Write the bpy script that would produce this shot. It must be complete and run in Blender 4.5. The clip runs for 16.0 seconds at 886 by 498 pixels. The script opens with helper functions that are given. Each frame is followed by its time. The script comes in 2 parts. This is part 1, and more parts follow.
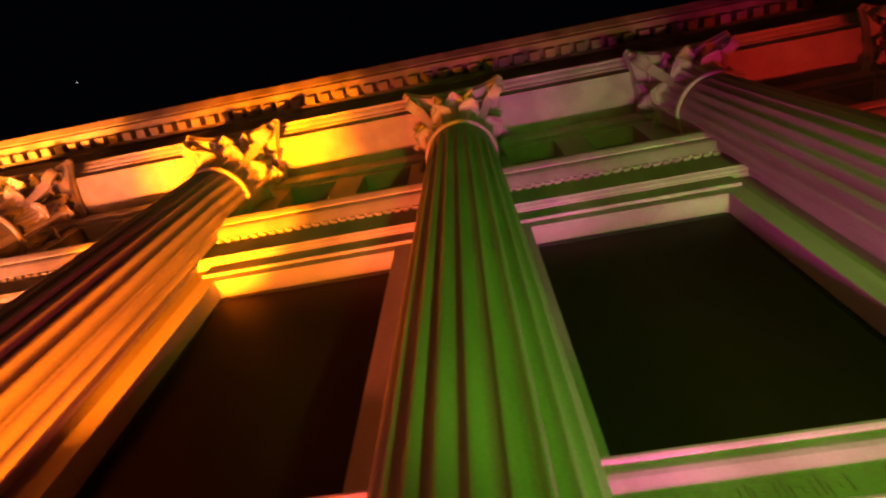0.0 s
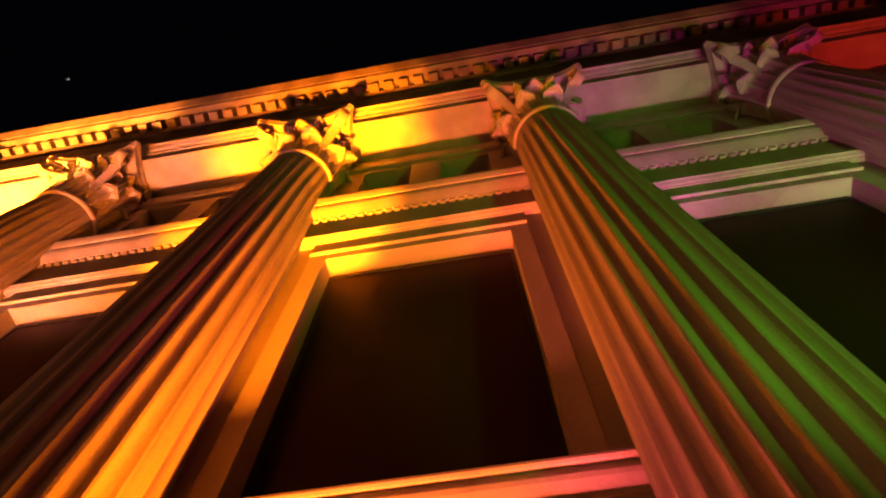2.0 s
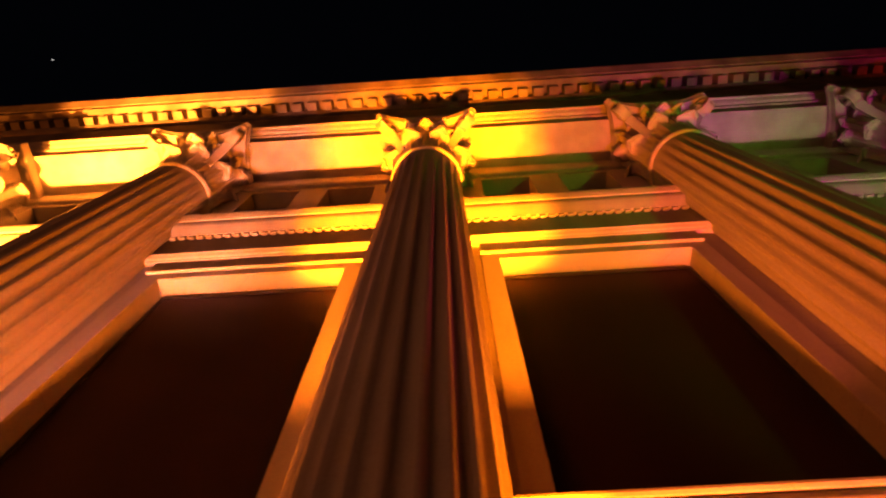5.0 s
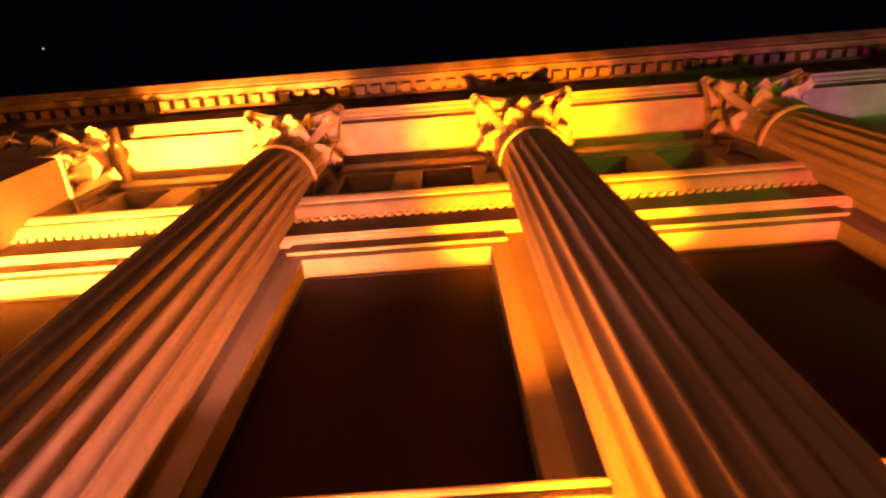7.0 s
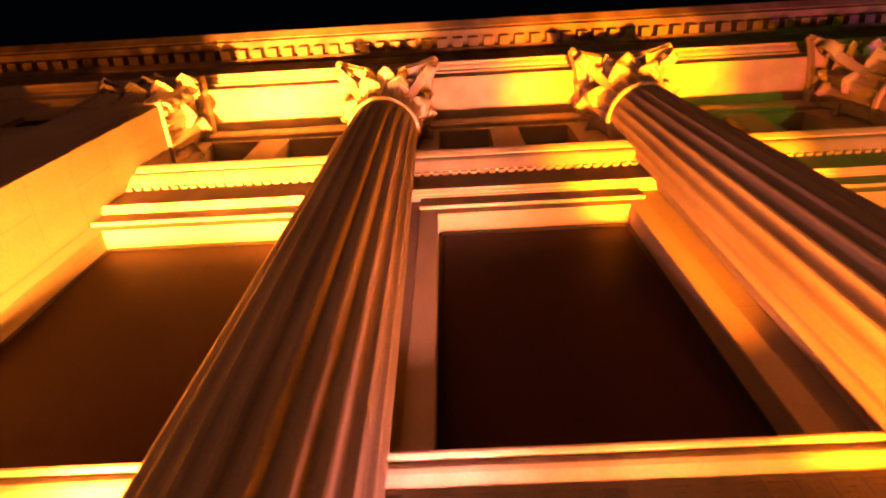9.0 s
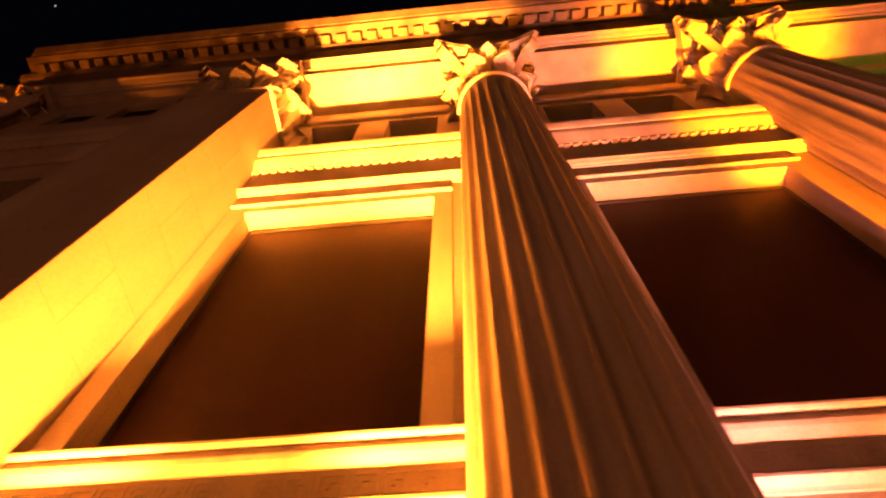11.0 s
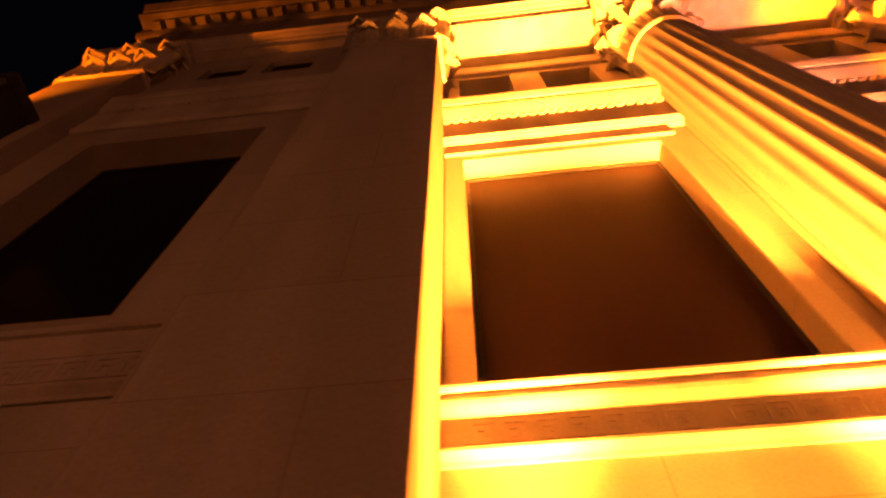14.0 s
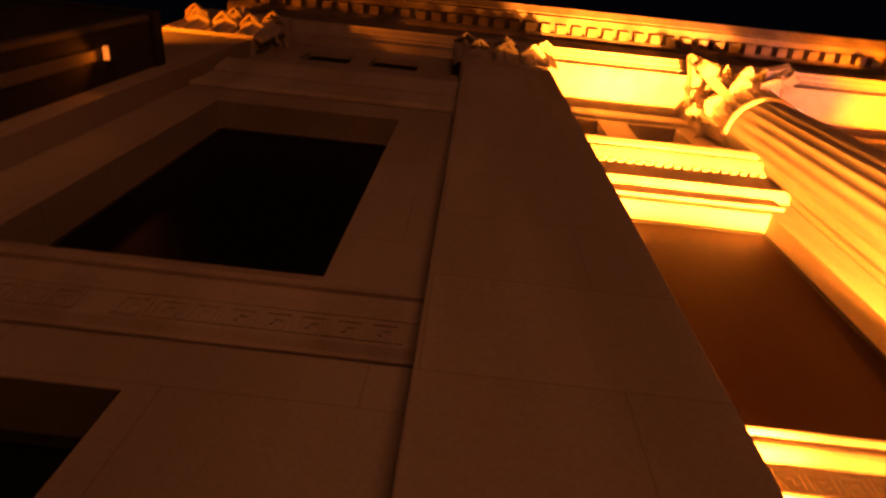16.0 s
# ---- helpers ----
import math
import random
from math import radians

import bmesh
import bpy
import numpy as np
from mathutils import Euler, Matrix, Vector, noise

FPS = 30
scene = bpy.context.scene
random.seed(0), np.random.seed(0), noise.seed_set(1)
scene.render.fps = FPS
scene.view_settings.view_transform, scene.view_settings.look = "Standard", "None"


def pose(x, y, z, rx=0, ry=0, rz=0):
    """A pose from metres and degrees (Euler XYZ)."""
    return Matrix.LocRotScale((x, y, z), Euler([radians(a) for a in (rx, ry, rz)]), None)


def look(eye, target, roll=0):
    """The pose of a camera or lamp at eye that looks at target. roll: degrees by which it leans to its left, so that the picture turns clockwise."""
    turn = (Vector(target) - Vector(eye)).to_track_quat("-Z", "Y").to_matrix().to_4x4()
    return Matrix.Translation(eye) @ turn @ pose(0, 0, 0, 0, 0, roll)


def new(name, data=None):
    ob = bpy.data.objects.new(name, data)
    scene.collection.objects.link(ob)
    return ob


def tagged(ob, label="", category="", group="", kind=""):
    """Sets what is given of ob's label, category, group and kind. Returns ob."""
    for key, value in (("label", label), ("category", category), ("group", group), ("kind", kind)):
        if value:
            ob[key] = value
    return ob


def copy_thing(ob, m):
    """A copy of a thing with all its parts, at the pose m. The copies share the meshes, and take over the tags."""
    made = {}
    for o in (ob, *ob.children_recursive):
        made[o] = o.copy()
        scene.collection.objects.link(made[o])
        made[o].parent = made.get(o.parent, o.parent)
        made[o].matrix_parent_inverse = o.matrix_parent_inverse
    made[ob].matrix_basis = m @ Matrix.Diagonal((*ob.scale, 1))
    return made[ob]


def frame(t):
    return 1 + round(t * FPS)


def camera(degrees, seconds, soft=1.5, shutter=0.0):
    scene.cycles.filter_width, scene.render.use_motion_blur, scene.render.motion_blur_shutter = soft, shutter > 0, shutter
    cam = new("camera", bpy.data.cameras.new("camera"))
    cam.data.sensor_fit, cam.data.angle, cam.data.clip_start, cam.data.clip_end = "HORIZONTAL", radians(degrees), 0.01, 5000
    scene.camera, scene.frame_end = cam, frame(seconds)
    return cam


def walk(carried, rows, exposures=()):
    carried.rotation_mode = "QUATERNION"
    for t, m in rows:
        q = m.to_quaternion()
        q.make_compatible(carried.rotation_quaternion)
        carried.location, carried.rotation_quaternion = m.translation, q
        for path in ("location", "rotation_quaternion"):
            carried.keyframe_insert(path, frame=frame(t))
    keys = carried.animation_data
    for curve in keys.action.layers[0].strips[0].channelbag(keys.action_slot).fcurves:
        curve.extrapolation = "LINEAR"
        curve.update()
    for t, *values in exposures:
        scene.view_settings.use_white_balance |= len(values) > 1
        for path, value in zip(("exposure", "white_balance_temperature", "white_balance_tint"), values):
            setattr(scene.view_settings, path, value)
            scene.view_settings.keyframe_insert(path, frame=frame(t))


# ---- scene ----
cam = camera(73.9, 16.0, soft=2.2, shutter=0.6)
PATH = [
    (0, (-0.144, -0.234, 1.702), (-0.315, 0.553, 3.533), 1.5),
    (0.5, (-0.427, -0.199, 1.716), (-0.631, 0.549, 3.56), 4.5),
    (1, (-0.721, -0.176, 1.723), (-0.89, 0.593, 3.561), 1.4),
    (1.5, (-1.035, -0.193, 1.702), (-1.194, 0.591, 3.535), 1.4),
    (2, (-1.326, -0.215, 1.662), (-1.465, 0.566, 3.498), 0.4),
    (2.5, (-1.604, -0.186, 1.66), (-1.648, 0.605, 3.496), -4.4),
    (3, (-1.898, -0.147, 1.671), (-1.905, 0.591, 3.53), -5.1),
    (3.5, (-2.225, -0.14, 1.692), (-2.317, 0.577, 3.557), 2.0),
    (4, (-2.53, -0.174, 1.695), (-2.577, 0.554, 3.557), 0.1),
    (6.3, (-4.148, -0.256, 1.665), (-4.192, 0.459, 3.533), -1.4),
    (6.5, (-4.277, -0.255, 1.667), (-4.314, 0.445, 3.54), -3.9),
    (7, (-4.595, -0.261, 1.687), (-4.631, 0.511, 3.532), -1.7),
    (7.5, (-4.912, -0.291, 1.698), (-4.99, 0.561, 3.505), -0.1),
    (8, (-5.252, -0.314, 1.718), (-5.241, 0.585, 3.505), -3.4),
    (8.2, (-5.381, -0.31, 1.718), (-5.421, 0.58, 3.509), -0.1),
    (10.3, (-6.605, -0.161, 1.739), (-6.658, 0.725, 3.532), -0.7),
    (10.5, (-6.728, -0.153, 1.74), (-6.854, 0.727, 3.532), 5.1),
    (11, (-7.05, -0.14, 1.733), (-7.156, 0.765, 3.513), 1.3),
    (11.5, (-7.386, -0.124, 1.734), (-7.559, 0.736, 3.531), 6.8),
    (12, (-7.735, -0.127, 1.757), (-7.887, 0.815, 3.515), 2.7),
    (12.5, (-8.078, -0.145, 1.738), (-8.268, 0.843, 3.466), 5.7),
    (13, (-8.39, -0.133, 1.722), (-8.532, 0.883, 3.438), 3.1),
    (13.5, (-8.736, -0.14, 1.702), (-8.855, 0.859, 3.43), 0.8),
    (14, (-9.073, -0.138, 1.686), (-9.192, 0.857, 3.417), 0.6),
    (14.5, (-9.366, -0.147, 1.673), (-9.464, 0.764, 3.452), -1.2),
    (15, (-9.674, -0.114, 1.661), (-9.668, 0.781, 3.45), -1.7),
    (15.5, (-9.975, -0.099, 1.642), (-10.041, 0.81, 3.422), 2.9),
    (16, (-10.255, -0.057, 1.62), (-10.277, 0.859, 3.398), 7.5),
]
# the camera's own exposure drifts on the way
EXPOSURES = [(0, -0.28), (2, -0.2), (4, -0.15), (8, -0.08), (10.5, 0.0), (12, 0.0), (13, -0.12), (14, 0.25), (14.5, 0.3), (15.5, 0.12), (16, 0.0)]
walk(cam, [(t, look(eye, target, roll)) for t, eye, target, roll in PATH], EXPOSURES)


# ---- world and lights ----
world = bpy.data.worlds.new("night")
scene.world = world
world.use_nodes = True
wbg = world.node_tree.nodes["Background"]
wbg.inputs[0].default_value = (0.5, 0.6, 1.0, 1)
wbg.inputs[1].default_value = 0.0012

AMBER, GOLD = (1.0, 0.175, 0.002), (1.0, 0.22, 0.017)


def spot(name, eye, target, color, watts, cone=70, blend=0.8, size=0.08):
    d = bpy.data.lights.new(name, "SPOT")
    d.energy, d.color, d.spot_size, d.spot_blend, d.shadow_soft_size = watts, color, radians(cone), blend, size
    ob = new(name, d)
    ob.matrix_world = look(eye, target)
    return ob


COL_X = [-6.67, -3.52, -0.34, 2.69, 5.72]
COL_Y, WALL_Y = 1.63, 1.865
ROSE, PINK, MAGENTA, GREEN, RED = (1.0, 0.24, 0.17), (1.0, 0.06, 0.12), (1.0, 0.02, 0.42), (0.16, 0.50, 0.03), (1.0, 0.03, 0.02)
# narrow floodlights on the ground on both sides of every column, aimed up at the soffit: x, colour, watts, beam, spilt share
for lx, lc, lw, beam, spill in [
    (-8.96, GOLD, 110000, 20, 0.05), (-7.42, GOLD, 110000, 20, 0.05), (-5.96, ROSE, 6000, 20, 0.28), (-4.15, AMBER, 72000, 14, 0.07),
    (-2.89, AMBER, 72000, 14, 0.07), (-1.08, PINK, 1700, 16, 0.5), (0.40, MAGENTA, 1000, 14, 1.3), (1.98, GREEN, 1300, 18, 0.5), (3.40, RED, 1100, 20, 0.2), (5.0, RED, 1100, 20, 0.2),
]:
    spot("uplight", (lx, 1.48, 0.4), (lx, 1.50, 10.0), lc, lw, beam, 1.0, 0.09)
    spot("uplight_spill", (lx, 1.48, 0.4), (lx, 1.50, 10.0), lc, lw * spill, 72, 1.0, 0.09)
# a coloured stage light on the forecourt, well to one side
spot("stage_light", (2.4, -1.5, 0.5), (0.67, 1.5, 4.8), (0.17, 0.52, 0.02), 1000, 50, 0.55, 0.12)
# an uplight on the low wing's roof
spot("uplight", (-14.5, 0.90, 7.14), (-13.2, 0.85, 11.4), AMBER, 700, 80)
# an added soft amber fill, unseen, for the weak glow on the unlit fronts
front_fill = bpy.data.lights.new("front_fill_light", "POINT")
front_fill.energy, front_fill.color, front_fill.shadow_soft_size = 410, (1.0, 0.28, 0.10), 2.0
new("front_fill_light", front_fill).location = (-8.8, -7.0, 3.6)


# ---- materials ----
def material(name, color, rough, scale=3.0, amount=0.25, bump=0.04, fine=60.0, tint=(0.6, 0.5, 0.38), joints=False):
    m = bpy.data.materials.new(name)
    m.use_nodes = True
    nt = m.node_tree
    b = nt.nodes["Principled BSDF"]
    b.inputs["Roughness"].default_value = rough
    geo = nt.nodes.new("ShaderNodeNewGeometry")
    n1, n2 = nt.nodes.new("ShaderNodeTexNoise"), nt.nodes.new("ShaderNodeTexNoise")
    n1.inputs["Scale"].default_value, n1.inputs["Detail"].default_value = scale, 8
    n2.inputs["Scale"].default_value, n2.inputs["Detail"].default_value = fine, 4
    # streaks that run down the face
    st = nt.nodes.new("ShaderNodeMapping")
    st.inputs["Scale"].default_value = (1.0, 1.0, 0.22)
    nt.links.new(geo.outputs["Position"], st.inputs["Vector"])
    nt.links.new(st.outputs[0], n1.inputs["Vector"])
    nt.links.new(geo.outputs["Position"], n2.inputs["Vector"])
    ramp = nt.nodes.new("ShaderNodeValToRGB")
    ramp.color_ramp.elements[0].position, ramp.color_ramp.elements[1].position = 0.35, 0.65
    ramp.color_ramp.elements[0].color = tuple(c * (1 - amount) * k for c, k in zip(color, (1, 0.97, 0.92))) + (1,)
    ramp.color_ramp.elements[1].color = tuple(color) + (1,)
    nt.links.new(n1.outputs[0], ramp.inputs[0])
    mix = nt.nodes.new("ShaderNodeMix")
    mix.data_type, mix.blend_type = "RGBA", "MULTIPLY"
    mix.inputs[0].default_value = 0.25
    nt.links.new(ramp.outputs[0], mix.inputs[6])
    r2 = nt.nodes.new("ShaderNodeValToRGB")
    r2.color_ramp.elements[0].position, r2.color_ramp.elements[1].position = 0.3, 0.6
    r2.color_ramp.elements[0].color = tint + (1,)
    nt.links.new(n2.outputs[0], r2.inputs[0])
    nt.links.new(r2.outputs[0], mix.inputs[7])
    if joints:
        # thin bed and head joints of the ashlar
        sep, com, su = nt.nodes.new("ShaderNodeSeparateXYZ"), nt.nodes.new("ShaderNodeCombineXYZ"), nt.nodes.new("ShaderNodeMath")
        nt.links.new(geo.outputs["Position"], sep.inputs[0])
        su.operation = "ADD"
        nt.links.new(sep.outputs[0], su.inputs[0])
        nt.links.new(sep.outputs[1], su.inputs[1])
        nt.links.new(su.outputs[0], com.inputs[0])
        nt.links.new(sep.outputs[2], com.inputs[1])
        br = nt.nodes.new("ShaderNodeTexBrick")
        br.inputs["Scale"].default_value, br.inputs["Mortar Size"].default_value = 1.0, 0.004
        br.inputs["Brick Width"].default_value, br.inputs["Row Height"].default_value = 1.31, 0.62
        br.inputs["Color1"].default_value, br.inputs["Color2"].default_value = (1, 1, 1, 1), (0.93, 0.92, 0.91, 1)
        br.inputs["Mortar"].default_value = (0.72, 0.68, 0.64, 1)
        nt.links.new(com.outputs[0], br.inputs["Vector"])
        mj = nt.nodes.new("ShaderNodeMix")
        mj.data_type, mj.blend_type = "RGBA", "MULTIPLY"
        mj.inputs[0].default_value = 0.8
        nt.links.new(mix.outputs[2], mj.inputs[6])
        nt.links.new(br.outputs["Color"], mj.inputs[7])
        mix = mj
    nt.links.new(mix.outputs[2], b.inputs["Base Color"])
    bp = nt.nodes.new("ShaderNodeBump")
    bp.inputs["Strength"].default_value, bp.inputs["Distance"].default_value = bump, 0.02
    add = nt.nodes.new("ShaderNodeMath")
    add.operation = "ADD"
    nt.links.new(n1.outputs[0], add.inputs[0])
    nt.links.new(n2.outputs[0], add.inputs[1])
    nt.links.new(add.outputs[0], bp.inputs["Height"])
    nt.links.new(bp.outputs[0], b.inputs["Normal"])
    return m


STONE = material("painted_limestone", (0.47, 0.45, 0.41), 0.75)
# mottled weathered stone, its base also darkened to stand in for weaker light
DIM_STONE = material("dimmed_weathered_limestone", (0.22, 0.195, 0.16), 0.85, 2.2, 0.6, 0.10)
WALL = material("wall_limestone", (0.44, 0.42, 0.38), 0.8, 1.2, 0.3, joints=True)
PANE = material("blinded_glass", (0.050, 0.025, 0.020), 0.6, 0.8, 0.4, 0.02)
PANE.node_tree.nodes["Principled BSDF"].inputs["Specular IOR Level"].default_value = 0.12
GLASS = material("dark_glass", (0.008, 0.008, 0.009), 0.45, 0.8, 0.3, 0.01)
GLASS.node_tree.nodes["Principled BSDF"].inputs["Specular IOR Level"].default_value = 0.15
FRAME = material("dark_frame", (0.014, 0.012, 0.011), 0.5)
PAVE = material("paving_stone", (0.22, 0.21, 0.20), 0.8, 1.5)
SLATE = material("roof_sheet", (0.10, 0.10, 0.11), 0.6)
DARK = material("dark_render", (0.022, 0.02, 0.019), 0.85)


# ---- mesh helpers ----
def part(name, bm, mat, parent=None, label="", smooth=False):
    me = bpy.data.meshes.new(name)
    bmesh.ops.recalc_face_normals(bm, faces=bm.faces)
    if smooth:
        for f in bm.faces:
            f.smooth = True
    bm.to_mesh(me)
    bm.free()
    me.materials.append(mat)
    ob = new(name, me)
    ob.parent = parent
    if label:
        ob["label"] = label
    return ob


def share(ob, parent, m):
    """Another object on ob's mesh."""
    o = new(ob.name.split(".")[0], ob.data)
    o.parent = parent
    o.matrix_basis = m
    return o


def add_box(bm, x0, x1, y0, y1, z0, z1, bevel=0.0):
    r = bmesh.ops.create_cube(bm, size=1.0, matrix=Matrix.Translation(((x0 + x1) / 2, (y0 + y1) / 2, (z0 + z1) / 2)) @ Matrix.Diagonal((x1 - x0, y1 - y0, z1 - z0, 1)))
    if bevel:
        es = {e for v in r["verts"] for e in v.link_edges}
        bmesh.ops.bevel(bm, geom=list(es), offset=bevel, segments=2, affect="EDGES", profile=0.6)


def boxed(*a, **k):
    bm = bmesh.new()
    add_box(bm, *a, **k)
    return bm


def add_profile(bm, pts, x0, x1):
    """A moulding: the (y, z) outline pts drawn along x."""
    a = [bm.verts.new((x0, y, z)) for y, z in pts]
    b = [bm.verts.new((x1, y, z)) for y, z in pts]
    n = len(pts)
    for i in range(n):
        bm.faces.new((a[i], a[(i + 1) % n], b[(i + 1) % n], b[i]))
    bm.faces.new(a)
    bm.faces.new(b[::-1])


def profiled(pts, x0, x1):
    bm = bmesh.new()
    add_profile(bm, pts, x0, x1)
    return bm


def empty(name, m, **tags):
    e = new(name)
    e.empty_display_size = 0.3
    e.matrix_basis = m
    return tagged(e, **tags)


def lathe(bm, rings, n=48, cx=0.0, cy=0.0):
    loops = []
    for r, z in rings:
        loops.append([bm.verts.new((cx + r * math.cos(2 * math.pi * i / n), cy + r * math.sin(2 * math.pi * i / n), z)) for i in range(n)])
    for a, b in zip(loops, loops[1:]):
        for i in range(n):
            bm.faces.new((a[i], a[(i + 1) % n], b[(i + 1) % n], b[i]))
    bm.faces.new(loops[0][::-1])
    bm.faces.new(loops[-1])


# ---- ground ----
bm = bmesh.new()
add_box(bm, -400, 400, -400, 400, -0.3, 0.0)
tagged(part("ground", bm, PAVE), "grey paved forecourt under the night sky", "ground", kind="structure")

# ---- walls ----
HEAD, SILL, SOFFIT = 6.70, 3.78, 10.05
BAYS = [-8.255, -5.13, -1.94, 1.10, 4.20]
HALF = 0.88
P_X = -9.33
PAV_Y = 1.33
V_X, V_HALF = -11.61, 0.80


def pierced(bm, x0, x1, y0, y1, z0, z1, holes):
    """A wall with rectangular holes (x0, x1, z0, z1) cut right through."""
    xs = sorted({x0, x1, *(h[0] for h in holes), *(h[1] for h in holes)})
    zs = sorted({z0, z1, *(h[2] for h in holes), *(h[3] for h in holes)})
    solid = lambda i, k: 0 <= i < len(xs) - 1 and 0 <= k < len(zs) - 1 and not any(
        h[0] < (xs[i] + xs[i + 1]) / 2 < h[1] and h[2] < (zs[k] + zs[k + 1]) / 2 < h[3] for h in holes)
    memo = {}

    def v(x, y, z):
        if (x, y, z) not in memo:
            memo[(x, y, z)] = bm.verts.new((x, y, z))
        return memo[(x, y, z)]

    for i in range(len(xs) - 1):
        for k in range(len(zs) - 1):
            if not solid(i, k):
                continue
            a, b, c, d = xs[i], xs[i + 1], zs[k], zs[k + 1]
            bm.faces.new((v(a, y0, c), v(b, y0, c), v(b, y0, d), v(a, y0, d)))
            bm.faces.new((v(a, y1, c), v(a, y1, d), v(b, y1, d), v(b, y1, c)))
            if not solid(i - 1, k):
                bm.faces.new((v(a, y0, c), v(a, y0, d), v(a, y1, d), v(a, y1, c)))
            if not solid(i + 1, k):
                bm.faces.new((v(b, y0, c), v(b, y1, c), v(b, y1, d), v(b, y0, d)))
            if not solid(i, k - 1):
                bm.faces.new((v(a, y0, c), v(a, y1, c), v(b, y1, c), v(b, y0, c)))
            if not solid(i, k + 1):
                bm.faces.new((v(a, y0, d), v(b, y0, d), v(b, y1, d), v(a, y1, d)))


ATT = (8.45, 9.62)
holes = []
for c in BAYS:
    holes.append((c - HALF, c + HALF, SILL, HEAD))
    holes += [(c - 0.87, c - 0.20, *ATT), (c + 0.19, c + 0.86, *ATT)]
bm = bmesh.new()
pierced(bm, P_X, 12.0, WALL_Y, WALL_Y + 0.5, 0.0, SOFFIT, holes)
wall_col = tagged(part("wall_colonnade", bm, WALL), "pale limestone wall behind the engaged columns", "wall", kind="structure")
bm = bmesh.new()
pierced(bm, -13.85, P_X - 0.02, PAV_Y, PAV_Y + 0.5, 0.0, SOFFIT,
        [(V_X - V_HALF, V_X + V_HALF, 3.91, 6.66), (V_X - 0.34, V_X + 0.34, 1.0, 3.06), (V_X - 0.72, V_X - 0.12, 8.9, 9.5), (V_X + 0.12, V_X + 0.72, 8.9, 9.5)])
tagged(part("wall_pavilion", bm, WALL), "unlit limestone wall of the end pavilion", "wall", kind="structure")
bm = bmesh.new()
add_box(bm, -13.85, 12.0, 6.0, 6.4, 0.0, 12.0)
add_box(bm, -13.85, -13.45, PAV_Y + 0.51, 5.99, 0.0, 12.0)
add_box(bm, 11.6, 12.0, WALL_Y + 0.51, 5.99, 0.0, 12.0)
tagged(part("wall_rear", bm, WALL), "plain limestone wall closing the building", "wall", kind="structure")

# ---- windows ----
def window(name, x0, x1, z0, z1, y, label, glass):
    """Frame and pane, standing in an opening of the wall."""
    w = empty(name, Matrix.Translation(((x0 + x1) / 2, y, z0)), label=label, category="window", kind="structure")
    hw, h = (x1 - x0) / 2, z1 - z0
    bm = bmesh.new()
    add_box(bm, -hw, -hw + 0.035, -0.012, 0.05, 0, h, bevel=0.004)
    add_box(bm, hw - 0.035, hw, -0.012, 0.05, 0, h, bevel=0.004)
    add_box(bm, -hw + 0.035, hw - 0.035, -0.02, 0.05, h - 0.05, h, bevel=0.004)
    add_box(bm, -hw + 0.035, hw - 0.035, -0.03, 0.05, 0, 0.07, bevel=0.006)
    part("window_frame", bm, FRAME, w)
    part("pane", boxed(-hw + 0.035, hw - 0.035, 0.0, 0.012, 0.07, h - 0.05), glass, w)
    return w


n_win = 0
for c in BAYS:
    n_win += 1
    window("window_%d" % n_win, c - HALF, c + HALF, SILL, HEAD, WALL_Y + 0.18, "tall dark blinded window between engaged columns", PANE)
    for a, b in ((c - 0.87, c - 0.20), (c + 0.19, c + 0.86)):
        n_win += 1
        window("window_%d" % n_win, a, b, *ATT, WALL_Y + 0.25, "small dark attic window under the architrave soffit", GLASS)
for a, b, z0, z1, lab in ((V_X - V_HALF, V_X + V_HALF, 3.91, 6.66, "tall unlit window in the end pavilion"), (V_X - 0.34, V_X + 0.34, 1.0, 3.06, "narrow unlit ground-floor window"),
                          (V_X - 0.72, V_X - 0.12, 8.9, 9.5, "small unlit attic window"), (V_X + 0.12, V_X + 0.72, 8.9, 9.5, "small unlit attic window")):
    n_win += 1
    window("window_%d" % n_win, a, b, z0, z1, PAV_Y + (0.08 if z0 > 8 else 0.26), lab, GLASS)

# ---- string cornice over the windows, sill course with its key pattern ----
W = WALL_Y


def string_cornice(x0, x1, dy=0.0, k=1.0, label="limestone string cornice with fine dentils over the window"):
    t = empty("string_cornice", Matrix.Translation((x0, dy, 0)), label=label, category="cornice", kind="structure")
    L = x1 - x0
    part("bed_moulding", profiled([(W - 0.003, 7.06), (W - k * 0.05, 7.06), (W - k * 0.055, 7.072), (W - k * 0.075, 7.078), (W - k * 0.095, 7.10), (W - k * 0.11, 7.108), (W - k * 0.11, 7.135), (W - k * 0.085, 7.15), (W - k * 0.08, 7.16), (W - k * 0.08, 7.63), (W - 0.003, 7.63)], 0, L), STONE, t)
    part("corona", profiled([(W - 0.003, 7.63), (W - k * 0.115, 7.63), (W - k * 0.125, 7.65), (W - k * 0.155, 7.70), (W - k * 0.18, 7.75), (W - k * 0.19, 7.79), (W - k * 0.19, 7.865), (W - k * 0.205, 7.87), (W - k * 0.225, 7.92), (W - k * 0.235, 7.96), (W - k * 0.235, 8.0), (W - 0.003, 8.07)], 0, L), STONE, t)
    n = int(L / 0.098)
    first = None
    for i in range(n):
        x = (i + 0.5) * L / n
        if first is None:
            first = part("dentil", boxed(-0.030, 0.030, W - k * 0.112, W - k * 0.08 + 0.002, 7.575, 7.629), STONE, t)
            first.matrix_basis = Matrix.Translation((x, 0, 0))
        else:
            share(first, t, Matrix.Translation((x, 0, 0)))
    return t


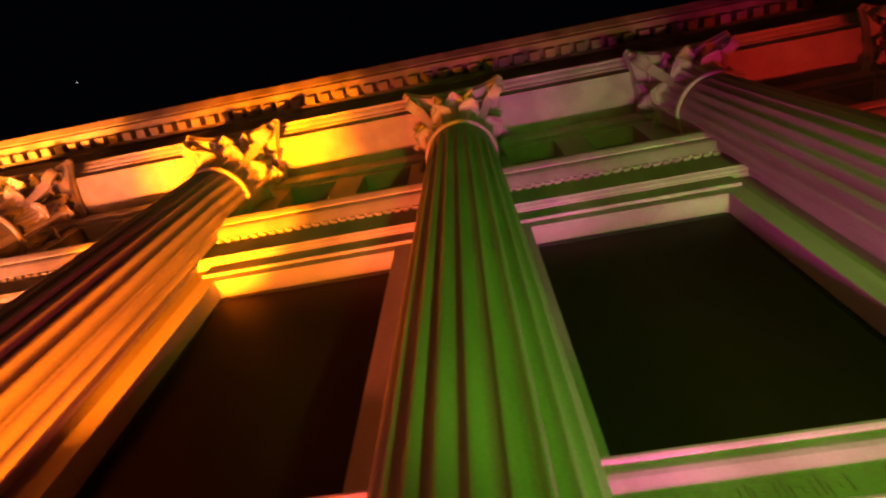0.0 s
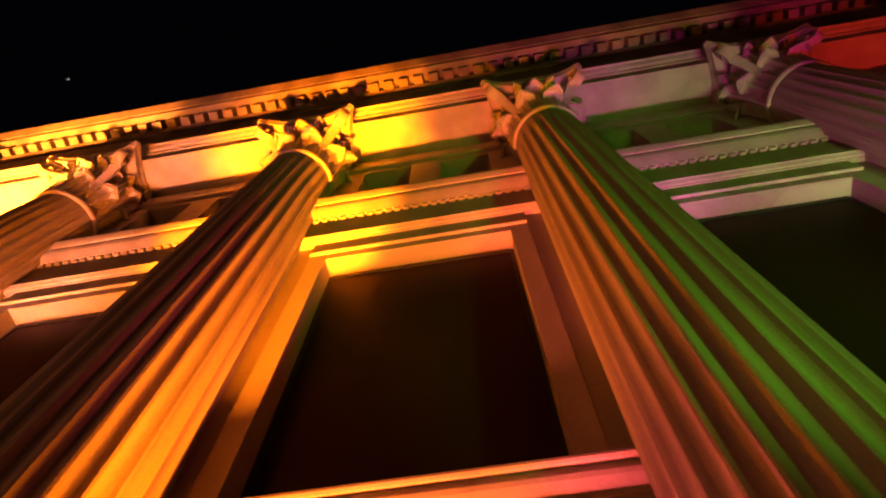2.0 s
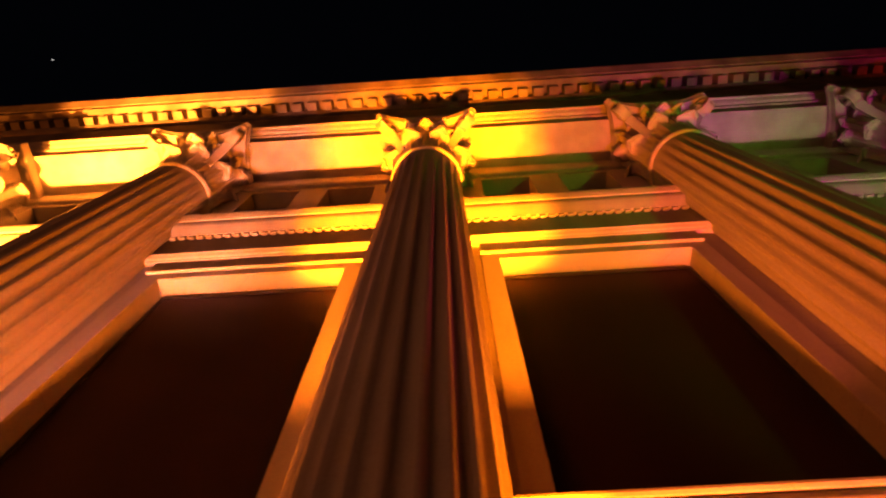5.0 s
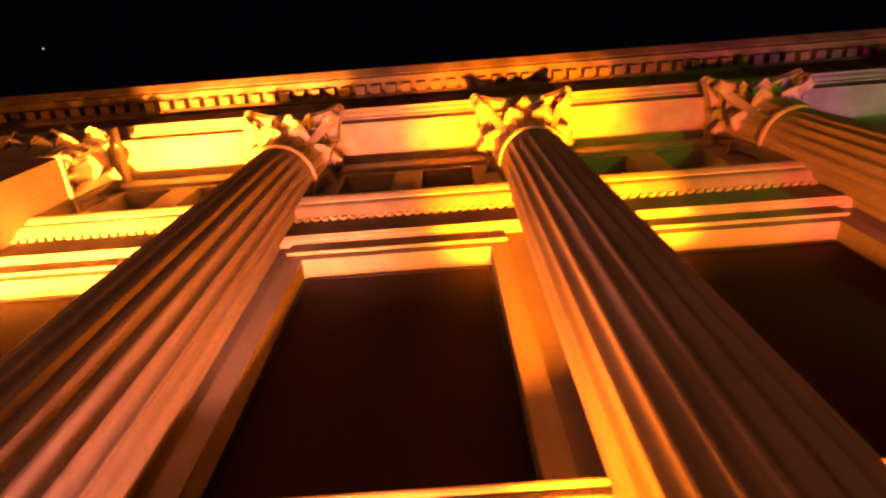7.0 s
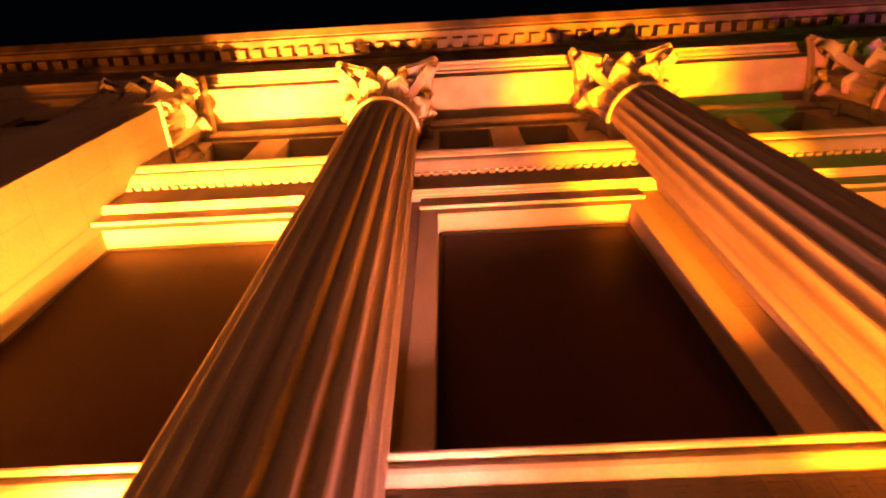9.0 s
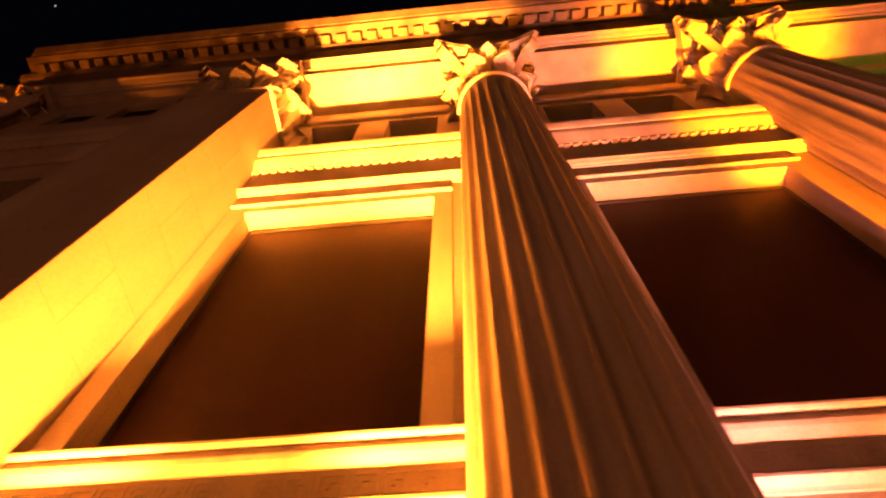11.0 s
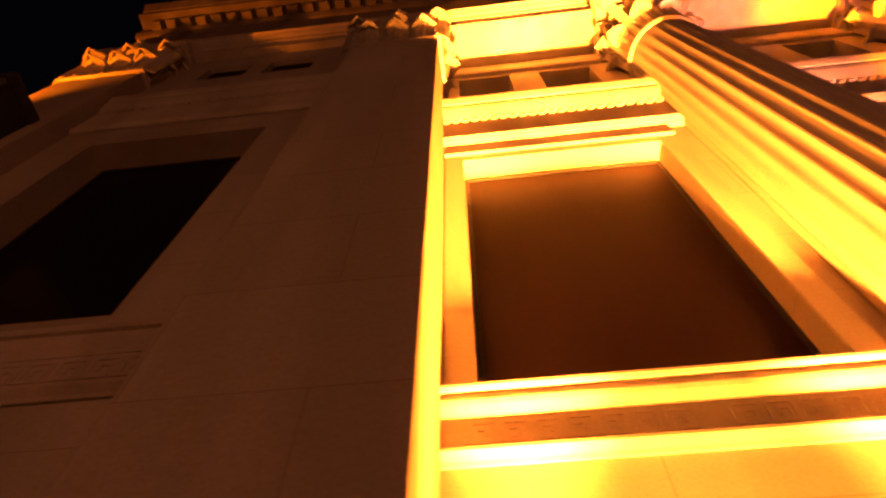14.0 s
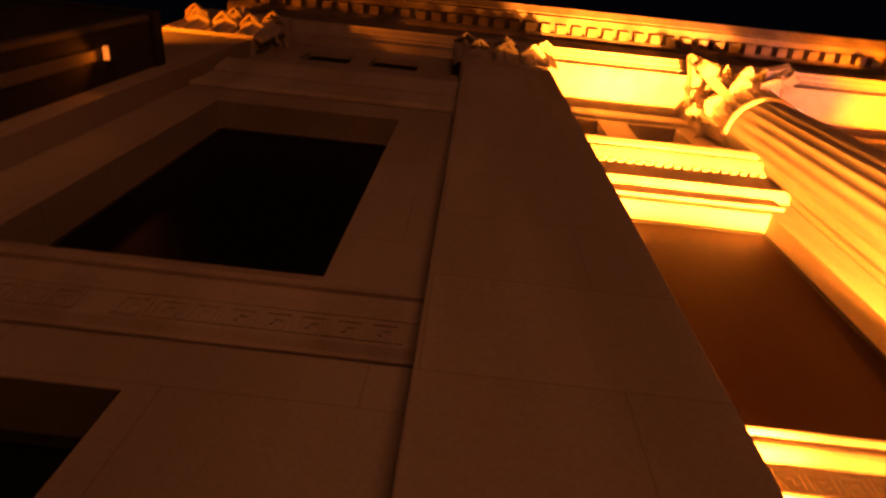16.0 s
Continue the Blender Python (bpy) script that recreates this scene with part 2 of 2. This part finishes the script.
def casing(c, label):
    """The flat moulded surround of one tall window, with its crowning fascia."""
    t = empty("window_surround", Matrix.Translation((c, 0, 0)), label=label, category="trim", kind="structure")
    for x0, x1 in ((-HALF - 0.165, -HALF), (HALF, HALF + 0.165)):
        part("jamb_casing", boxed(x0, x1, W - 0.018, W - 0.001, SILL + 0.032, 6.818, bevel=0.004), STONE, t)
    part("head_casing", boxed(-HALF, HALF, W - 0.018, W - 0.001, HEAD, 6.818, bevel=0.004), STONE, t)
    part("crown_fascia", profiled([(W - 0.003, 6.82), (W - 0.045, 6.82), (W - 0.05, 6.828), (W - 0.05, 6.845), (W - 0.038, 6.855), (W - 0.038, 7.058), (W - 0.003, 7.058)], -HALF - 0.165, HALF + 0.165), STONE, t)


def key_unit():
    """One turn of the Greek key, 0.14 wide, as raised fillets."""
    bm = bmesh.new()
    w, d = 0.014, 0.006
    for x0, x1, z0, z1 in ((0, 0.122, 0.108, 0.122), (0, w, 0.0, 0.108), (w, 0.10, 0.0, w), (0.086, 0.10, w, 0.084), (0.04, 0.086, 0.07, 0.084), (0.04, 0.054, 0.04, 0.07), (0.108, 0.122, w, 0.108), (0.108, 0.14, 0.0, w)):
        add_box(bm, x0, x1, -d, 0.004, z0, z1)
    return bm


KEY = []


def sill_course(x0, x1, dy=0.0, k=1.0, label="limestone sill course with a Greek key band"):
    t = empty("sill_course", Matrix.Translation((x0, dy, 0)), label=label, category="moulding", kind="structure")
    L = x1 - x0
    part("key_band", profiled([(W - 0.003, 3.335), (W - k * 0.02, 3.335), (W - k * 0.03, 3.35), (W - k * 0.062, 3.375), (W - k * 0.066, 3.38), (W - k * 0.066, 3.395), (W - k * 0.04, 3.40), (W - k * 0.04, 3.57), (W - 0.003, 3.57)], 0, L), STONE, t)
    part("sill_moulding", profiled([(W - 0.003, 3.57), (W - k * 0.045, 3.57), (W - k * 0.052, 3.585), (W - k * 0.072, 3.625), (W - k * 0.078, 3.65), (W - k * 0.078, 3.66), (W - k * 0.062, 3.665), (W - k * 0.062, 3.705), (W - k * 0.085, 3.71), (W - k * 0.095, 3.725), (W - k * 0.095, 3.74), (W - k * 0.05, 3.755), (W - 0.003, 3.755)], 0, L), STONE, t)
    part("window_sill", profiled([(W - 0.003, 3.755), (W - k * 0.03, 3.755), (W - k * 0.03, 3.80), (W - 0.003, 3.81)], 0, L), STONE, t)
    # the keys turn towards a plain block in the middle
    n = int((L / 2 - 0.09) / 0.14)
    for side in (-1, 1):
        for i in range(n):
            m = Matrix.Translation((L / 2 + side * (0.075 + i * 0.14), W - k * 0.04, 3.423)) @ Matrix.Diagonal((side, 1, 1, 1))
            if KEY:
                share(KEY[0], t, m)
            else:
                KEY.append(part("meander_key", key_unit(), STONE, t))
                KEY[0].matrix_basis = m
    return t


edges = [P_X + 0.004] + COL_X
for i in range(len(COL_X)):
    a = edges[i] + (0.0 if i == 0 else 0.30)
    b = edges[i + 1] - 0.30
    string_cornice(a, b)
    sill_course(a, b)
    casing(BAYS[i], "flat limestone surround of the tall window")
    tagged(part("attic_band", profiled([(W - 0.003, 9.72), (W - 0.05, 9.72), (W - 0.05, 9.76), (W - 0.06, 9.77), (W - 0.06, SOFFIT - 0.004), (W - 0.003, SOFFIT - 0.004)], a, b), STONE), "narrow stone band under the architrave", "moulding", kind="structure")
D = PAV_Y - WALL_Y
string_cornice(-12.84, -10.335, D, 0.45, "unlit string cornice across the pavilion")
sill_course(-12.84, -10.335, D, 0.8, "weathered unlit sill course across the pavilion")


# ---- engaged columns ----
def leaf_bm(width, height, curl, lobes=4, thick=0.028):
    """One acanthus leaf: rises along +z, turns outwards (-y) at its tip; lobed edge, raised midrib."""
    bm = bmesh.new()
    nu, nv = 24, 14
    front, back = [], []
    rc = 0.62 * curl
    for i in range(nu + 1):
        u = i / nu
        a = max(0.0, (u - 0.5) / 0.5)
        th = a * 2.9
        out = 0.05 + 0.04 * min(1, u / 0.5) + rc * (1 - math.cos(th))
        z = (height - rc) * min(1, u / 0.5) + rc * math.sin(th)
        half = width / 2 * (0.78 + 0.22 * math.sin(math.pi * min(1, u * 0.62))) * math.sqrt(1 - 0.93 * max(0.0, (a - 0.5) / 0.5) ** 2)
        half *= 0.80 + 0.20 * abs(math.cos(math.pi * lobes * u))
        rf, rb = [], []
        for j in range(nv + 1):
            s = 2 * j / nv - 1
            rib = (0.022 * (1 - abs(s)) ** 2 + 0.008 * math.cos(s * 3 * math.pi)) * (1 - 0.5 * a)
            y = -(out + rib - 0.05 * s * s)
            rf.append(bm.verts.new((s * half, y, z)))
            rb.append(bm.verts.new((s * half * 0.92, y + thick, z)))
        front.append(rf)
        back.append(rb)
    for g, flip in ((front, 0), (back, 1)):
        for i in range(nu):
            for j in range(nv):
                q = (g[i][j], g[i][j + 1], g[i + 1][j + 1], g[i + 1][j])
                bm.faces.new(q[::-1] if flip else q)
    for i in range(nu):
        for j in (0, nv):
            bm.faces.new((front[i][j], front[i + 1][j], back[i + 1][j], back[i][j]))
    for i in (0, nu):
        for j in range(nv):
            bm.faces.new((front[i][j], front[i][j + 1], back[i][j + 1], back[i][j]))
    return bm


def volute_bm(r=0.17, thick=0.065):
    """A scroll in the x-z plane, with its stalk rising to it."""
    bm = bmesh.new()
    pts = []
    for i in range(7):
        u = i / 6
        pts.append((-0.34 + 0.30 * u ** 1.4, -0.52 + 0.52 * u ** 0.8, 0.05))
    for i in range(27):
        a = math.pi * 0.62 - i * 0.26
        rr = r * (1 - i / 30)
        pts.append((rr * math.cos(a) - 0.02, rr * math.sin(a) - r * 0.2, 0.042 - i * 0.0007))
    rings = []
    for i, (x, z, h) in enumerate(pts):
        x1, z1, _ = pts[min(i + 1, len(pts) - 1)]
        x0, z0, _ = pts[max(i - 1, 0)]
        t = Vector((x1 - x0, z1 - z0)).normalized()
        nx, nz = -t.y, t.x
        k = thick * (0.75 + 0.25 * min(1, i / 6))
        rings.append([bm.verts.new((x + nx * a, b, z + nz * a)) for a, b in ((-h * 0.6, -k), (h * 0.6, -k), (h * 0.25, 0), (h * 0.6, k), (-h * 0.6, k))])
    for a, b in zip(rings, rings[1:]):
        for i in range(5):
            bm.faces.new((a[i], a[(i + 1) % 5], b[(i + 1) % 5], b[i]))
    bm.faces.new(rings[0])
    bm.faces.new(rings[-1])
    bmesh.ops.create_uvsphere(bm, u_segments=12, v_segments=8, radius=0.05, matrix=Matrix.Translation((-0.02, 0, -r * 0.2)) @ Matrix.Diagonal((1, 1.9, 1, 1)))
    return bm


def rosette_bm():
    bm = bmesh.new()
    for k in range(6):
        a = k * math.pi / 3
        bmesh.ops.create_uvsphere(bm, u_segments=10, v_segments=6, radius=0.05, matrix=Matrix.Translation((0.055 * math.cos(a), 0, 0.055 * math.sin(a))) @ Matrix.Diagonal((1, 0.7, 1, 1)))
    bmesh.ops.create_uvsphere(bm, u_segments=10, v_segments=8, radius=0.04, matrix=Matrix.Translation((0, -0.03, 0)))
    return bm


def abacus_bm(half, z0, z1, dip=0.13):
    """The concave-sided slab with cut corners."""
    bm = bmesh.new()
    out = []
    for s in range(4):
        rot = Matrix.Rotation(s * math.pi / 2, 2)
        for i in range(13):
            u = -1 + 2 * i / 12
            out.append(rot @ Vector((u * (half - 0.05), -half + dip * (1 - u * u))))
    levels = ((0.96, z0), (0.98, z0 + (z1 - z0) * 0.45), (0.95, z0 + (z1 - z0) * 0.5), (1.0, z0 + (z1 - z0) * 0.7), (1.0, z1))
    loops = [[bm.verts.new((p.x * k, p.y * k, z)) for p in out] for k, z in levels]
    for a, b in zip(loops, loops[1:]):
        for i in range(len(out)):
            bm.faces.new((a[i], a[(i + 1) % len(out)], b[(i + 1) % len(out)], b[i]))
    bm.faces.new(loops[0][::-1])
    bm.faces.new(loops[-1])
    return bm


NECK = 8.80
R_LOW, R_TOP = 0.485, 0.415


def shaft_bm():
    """Fluted shaft with entasis: 24 flutes with flat fillets between."""
    bm = bmesh.new()
    n, k = 24, 8
    loops = []
    for i in range(13):
        u = i / 12
        z = 0.62 + (NECK - 0.66) * u
        r = R_LOW + (R_TOP - R_LOW) * max(0.0, (u - 0.2) / 0.8) ** 1.3
        depth = 0.040 * min(1.0, min(u, 1 - u) * 40) * r / R_LOW
        lp = []
        for j in range(n * k):
            v = (j % k) / k
            d = 0.0 if v < 0.24 else math.sin(math.pi * (v - 0.2) / 0.8) ** 0.7 * depth
            a = 2 * math.pi * j / (n * k)
            lp.append(bm.verts.new(((r - d) * math.cos(a), (r - d) * math.sin(a), z)))
        loops.append(lp)
    for a, b in zip(loops, loops[1:]):
        for j in range(n * k):
            bm.faces.new((a[j], a[(j + 1) % (n * k)], b[(j + 1) % (n * k)], b[j]))
    bm.faces.new(loops[0][::-1])
    bm.faces.new(loops[-1])
    return bm


def around(a, r, z, tilt=0.0):
    """At angle a round the column's axis, facing outwards."""
    return Matrix.Rotation(a, 4, "Z") @ Matrix.Translation((0, -r, z)) @ Matrix.Rotation(tilt, 4, "X")


def column(x, label):
    t = empty("engaged_column", Matrix.Translation((x, COL_Y, 0)), label=label, category="column", kind="thing", group="engaged columns of the front")
    part("plinth", boxed(-0.66, 0.66, -0.66, 0.66, 0.0, 0.22, bevel=0.015), STONE, t)
    bm = bmesh.new()
    lathe(bm, [(0.64, 0.22), (0.66, 0.28), (0.64, 0.35), (0.57, 0.37), (0.54, 0.42), (0.56, 0.47), (0.59, 0.51), (0.57, 0.56), (0.51, 0.58), (0.49, 0.62)])
    part("base", bm, STONE, t, smooth=True)
    part("shaft", shaft_bm(), STONE, t, "fluted limestone shaft")
    bm = bmesh.new()
    lathe(bm, [(R_TOP + 0.01, NECK - 0.05), (R_TOP + 0.03, NECK - 0.035), (R_TOP + 0.04, NECK), (R_TOP + 0.03, NECK + 0.035), (R_TOP + 0.0, NECK + 0.05), (R_TOP - 0.02, NECK + 0.25), (R_TOP, NECK + 0.7), (R_TOP + 0.07, SOFFIT - 0.16)])
    cap = part("capital", bm, STONE, t, "carved acanthus capital", smooth=True)
    part("abacus", abacus_bm(0.70, SOFFIT - 0.16, SOFFIT - 0.003), STONE, cap)
    low = up = vol = None
    for k in range(8):
        a = k * math.pi / 4 + math.pi / 8
        if low is None:
            low = part("leaf", leaf_bm(0.29, 0.48, 0.15), STONE, cap, smooth=True)
            low.matrix_basis = around(a, R_TOP - 0.05, NECK + 0.04)
        else:
            share(low, cap, around(a, R_TOP - 0.05, NECK + 0.04))
    for k in range(8):
        a = k * math.pi / 4
        if up is None:
            up = part("tall_leaf", leaf_bm(0.28, 0.84, 0.16, 6), STONE, cap, smooth=True)
            up.matrix_basis = around(a, R_TOP - 0.05, NECK + 0.06)
        else:
            share(up, cap, around(a, R_TOP - 0.05, NECK + 0.06))
    stalk = None
    for k in range(8):
        m = around(k * math.pi / 4 + math.pi / 8, R_TOP - 0.02, NECK + 0.42)
        if stalk is None:
            stalk = part("stalk_leaf", leaf_bm(0.17, 0.56, 0.16, 3), STONE, cap, smooth=True)
            stalk.matrix_basis = m
        else:
            share(stalk, cap, m)
    for k in range(4):
        a = k * math.pi / 2 + math.pi / 4
        m = around(a, 0.76, SOFFIT - 0.33) @ Matrix.Rotation(-math.pi / 2, 4, "Z")
        if vol is None:
            vol = part("volute", volute_bm(), STONE, cap, smooth=False)
            vol.matrix_basis = m
        else:
            share(vol, cap, m)
    ros = None
    for k in range(3):
        m = around((k - 1) * math.pi / 2, 0.53, SOFFIT - 0.10)
        if ros is None:
            ros = part("rosette", rosette_bm(), STONE, cap, smooth=True)
            ros.matrix_basis = m
        else:
            share(ros, cap, m)
    return t


col = column(COL_X[0], "fluted engaged limestone column with an acanthus capital")
for x in COL_X[1:]:
    copy_thing(col, Matrix.Translation((x, COL_Y, 0)))


# ---- square corner pillars of the pavilion ----
ANTA_Y, ANTA_W = 1.14, 1.02


def corner_pillar(x, depth, label):
    """x: the right-hand edge; its front stands at ANTA_Y."""
    t = empty("corner_pillar", Matrix.Translation((x - ANTA_W / 2, ANTA_Y, 0)), label=label, category="pilaster", kind="thing")
    hw = ANTA_W / 2
    part("base", boxed(-hw - 0.08, hw + 0.08, -0.08, depth, 0.0, 0.5, bevel=0.02), STONE, t)
    part("shaft", boxed(-hw, hw, 0.0, depth, 0.5, NECK - 0.05, bevel=0.008), WALL, t)
    bm = bmesh.new()
    add_box(bm, -hw + 0.03, hw - 0.03, 0.03, depth, NECK, SOFFIT - 0.16)
    cap = part("capital", bm, STONE, t, "carved acanthus capital")
    part("necking", boxed(-hw - 0.035, hw + 0.04, -0.04, depth, NECK - 0.05, NECK, bevel=0.015), STONE, cap)
    part("abacus", boxed(-hw - 0.13, hw + 0.13, -0.13, depth, SOFFIT - 0.17, SOFFIT - 0.003, bevel=0.03), STONE, cap)
    low = up = vol = None
    spots = [(Matrix.Translation((-hw + ANTA_W * (k + 0.5) / 3, 0.03, NECK)), 0) for k in range(3)]
    side = Matrix.Rotation(math.pi / 2, 4, "Z")
    nside = 2
    spots += [(Matrix.Translation((hw - 0.03, depth * (k + 0.5) / nside, NECK)) @ side, 0) for k in range(nside)]
    spots += [(Matrix.Translation((-hw + ANTA_W * k / 2, 0.03, NECK)), 1) for k in range(3)]
    spots += [(Matrix.Translation((hw - 0.03, depth * k / 2, NECK)) @ side, 1) for k in range(1, 2)]
    spots += [(Matrix.Translation((hw - 0.05, 0.05, NECK)) @ Matrix.Rotation(math.pi / 4, 4, "Z"), 1)]
    for m, tall in spots:
        if tall:
            if up is None:
                up = part("tall_leaf", leaf_bm(0.34, 0.86, 0.13, 6), STONE, cap, smooth=True)
                up.matrix_basis = m
            else:
                share(up, cap, m)
        elif low is None:
            low = part("leaf", leaf_bm(0.32, 0.50, 0.12), STONE, cap, smooth=True)
            low.matrix_basis = m
        else:
            share(low, cap, m)
    for sx, ang in ((-hw, -math.pi / 4), (hw, math.pi / 4)):
        m = Matrix.Translation((sx, 0.0, SOFFIT - 0.33)) @ Matrix.Rotation(ang - math.pi / 2, 4, "Z")
        if vol is None:
            vol = part("volute", volute_bm(), STONE, cap)
            vol.matrix_basis = m
        else:
            share(vol, cap, m)
    ros = part("rosette", rosette_bm(), STONE, cap, smooth=True)
    ros.matrix_basis = Matrix.Translation((0, -0.14, SOFFIT - 0.10))
    return t


corner_pillar(-9.31, WALL_Y - ANTA_Y + 0.3, "square limestone corner pillar beside the lit columns")
corner_pillar(-12.85, PAV_Y - ANTA_Y + 0.3, "square limestone pillar at the building's far corner")

# ---- main entablature ----
X0, X1 = -13.95, 12.0
ent = empty("entablature", Matrix.Translation((X0, 0, 0)), label="limestone entablature with bold dentils over the columns", category="entablature", kind="structure")
LEN = X1 - X0
S = SOFFIT
part("architrave", profiled([(2.4, S), (1.23, S), (1.23, S + 0.28), (1.20, S + 0.29), (1.20, S + 0.37), (1.16, S + 0.38), (1.12, S + 0.42), (1.09, S + 0.42), (1.09, S + 0.50), (2.4, S + 0.50)], 0, LEN), STONE, ent)
# frieze, cornice and dentils: the dimness up here is partly in their colour
part("frieze", profiled([(2.4, S + 0.50), (1.11, S + 0.50), (1.11, S + 1.34), (2.4, S + 1.34)], 0, LEN), DIM_STONE, ent)
part("cornice", profiled([(2.4, S + 1.34), (1.08, S + 1.34), (1.05, S + 1.38), (1.03, S + 1.42), (1.03, S + 1.66), (0.99, S + 1.68), (0.80, S + 1.68), (0.80, S + 1.84), (0.77, S + 1.85), (0.75, S + 1.90), (0.71, S + 1.98), (0.69, S + 2.02), (0.69, S + 2.10), (2.4, S + 2.3)], -0.2, LEN), DIM_STONE, ent)
n = int(LEN / 0.245)
first = None
for i in range(n):
    m = Matrix.Translation(((i + 0.5) * LEN / n, 0, 0))
    if first is None:
        first = part("dentil_block", boxed(-0.078, 0.078, 0.90, 1.032, S + 1.46, S + 1.678, bevel=0.006), DIM_STONE, ent)
        first.matrix_basis = m
    else:
        share(first, ent, m)
bm = bmesh.new()
add_box(bm, -13.9, 12.0, 2.41, 6.5, S + 1.9, S + 2.1)
tagged(part("roof", bm, SLATE), "flat roof behind the cornice", "roof", kind="structure")

# ---- low neighbouring wing ----
wing = empty("side_wing", Matrix.Translation((-13.03, 0.72, 0)), label="dark rendered low wing against the pavilion", category="building", kind="structure")
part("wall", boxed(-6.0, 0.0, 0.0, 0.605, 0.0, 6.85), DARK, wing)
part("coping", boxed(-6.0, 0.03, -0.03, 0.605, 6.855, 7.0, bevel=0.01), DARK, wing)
part("corner_trim", boxed(-0.05, 0.012, -0.012, 0.03, 0.0, 6.84, bevel=0.004), SLATE, wing, "grey metal corner trim")
part("wall_strip", boxed(0.002, 0.02, 0.15, 0.23, 0.5, 6.05, bevel=0.004), PAVE, wing, "pale stone strip")

glow = bpy.data.materials.new("lamp_glow")
glow.use_nodes = True
gb = glow.node_tree.nodes["Principled BSDF"]
gb.inputs["Emission Color"].default_value, gb.inputs["Emission Strength"].default_value = (1.0, 0.22, 0.02, 1), 1.0
lamp = empty("wall_lamp", Matrix.Translation((-13.01, 0.91, 6.09)), label="small amber wall lamp on the dark wing", category="lamp", kind="thing")
part("housing", boxed(-0.018, 0.03, -0.06, 0.06, 0.03, 0.12, bevel=0.01), FRAME, lamp)
part("lens", boxed(-0.01, 0.026, -0.05, 0.05, 0.0, 0.03, bevel=0.006), glow, lamp, "glowing amber lens")
spot("wall_lamp_light", (-12.94, 0.91, 6.05), (-13.0, 0.91, 3.0), AMBER, 3, 100, 1.0, 0.03)

# ---- a bright star, far off ----
star_mat = bpy.data.materials.new("star_light")
star_mat.use_nodes = True
sb = star_mat.node_tree.nodes["Principled BSDF"]
sb.inputs["Emission Color"].default_value, sb.inputs["Emission Strength"].default_value = (1.0, 0.95, 0.9, 1), 0.6
bm = bmesh.new()
bmesh.ops.create_icosphere(bm, subdivisions=2, radius=2.2, matrix=Matrix.Translation((-0.535 * 2000, 0.018 * 2000, 0.845 * 2000)))
tagged(part("backdrop_star", bm, star_mat), "single bright star in the night sky", "star", kind="structure")
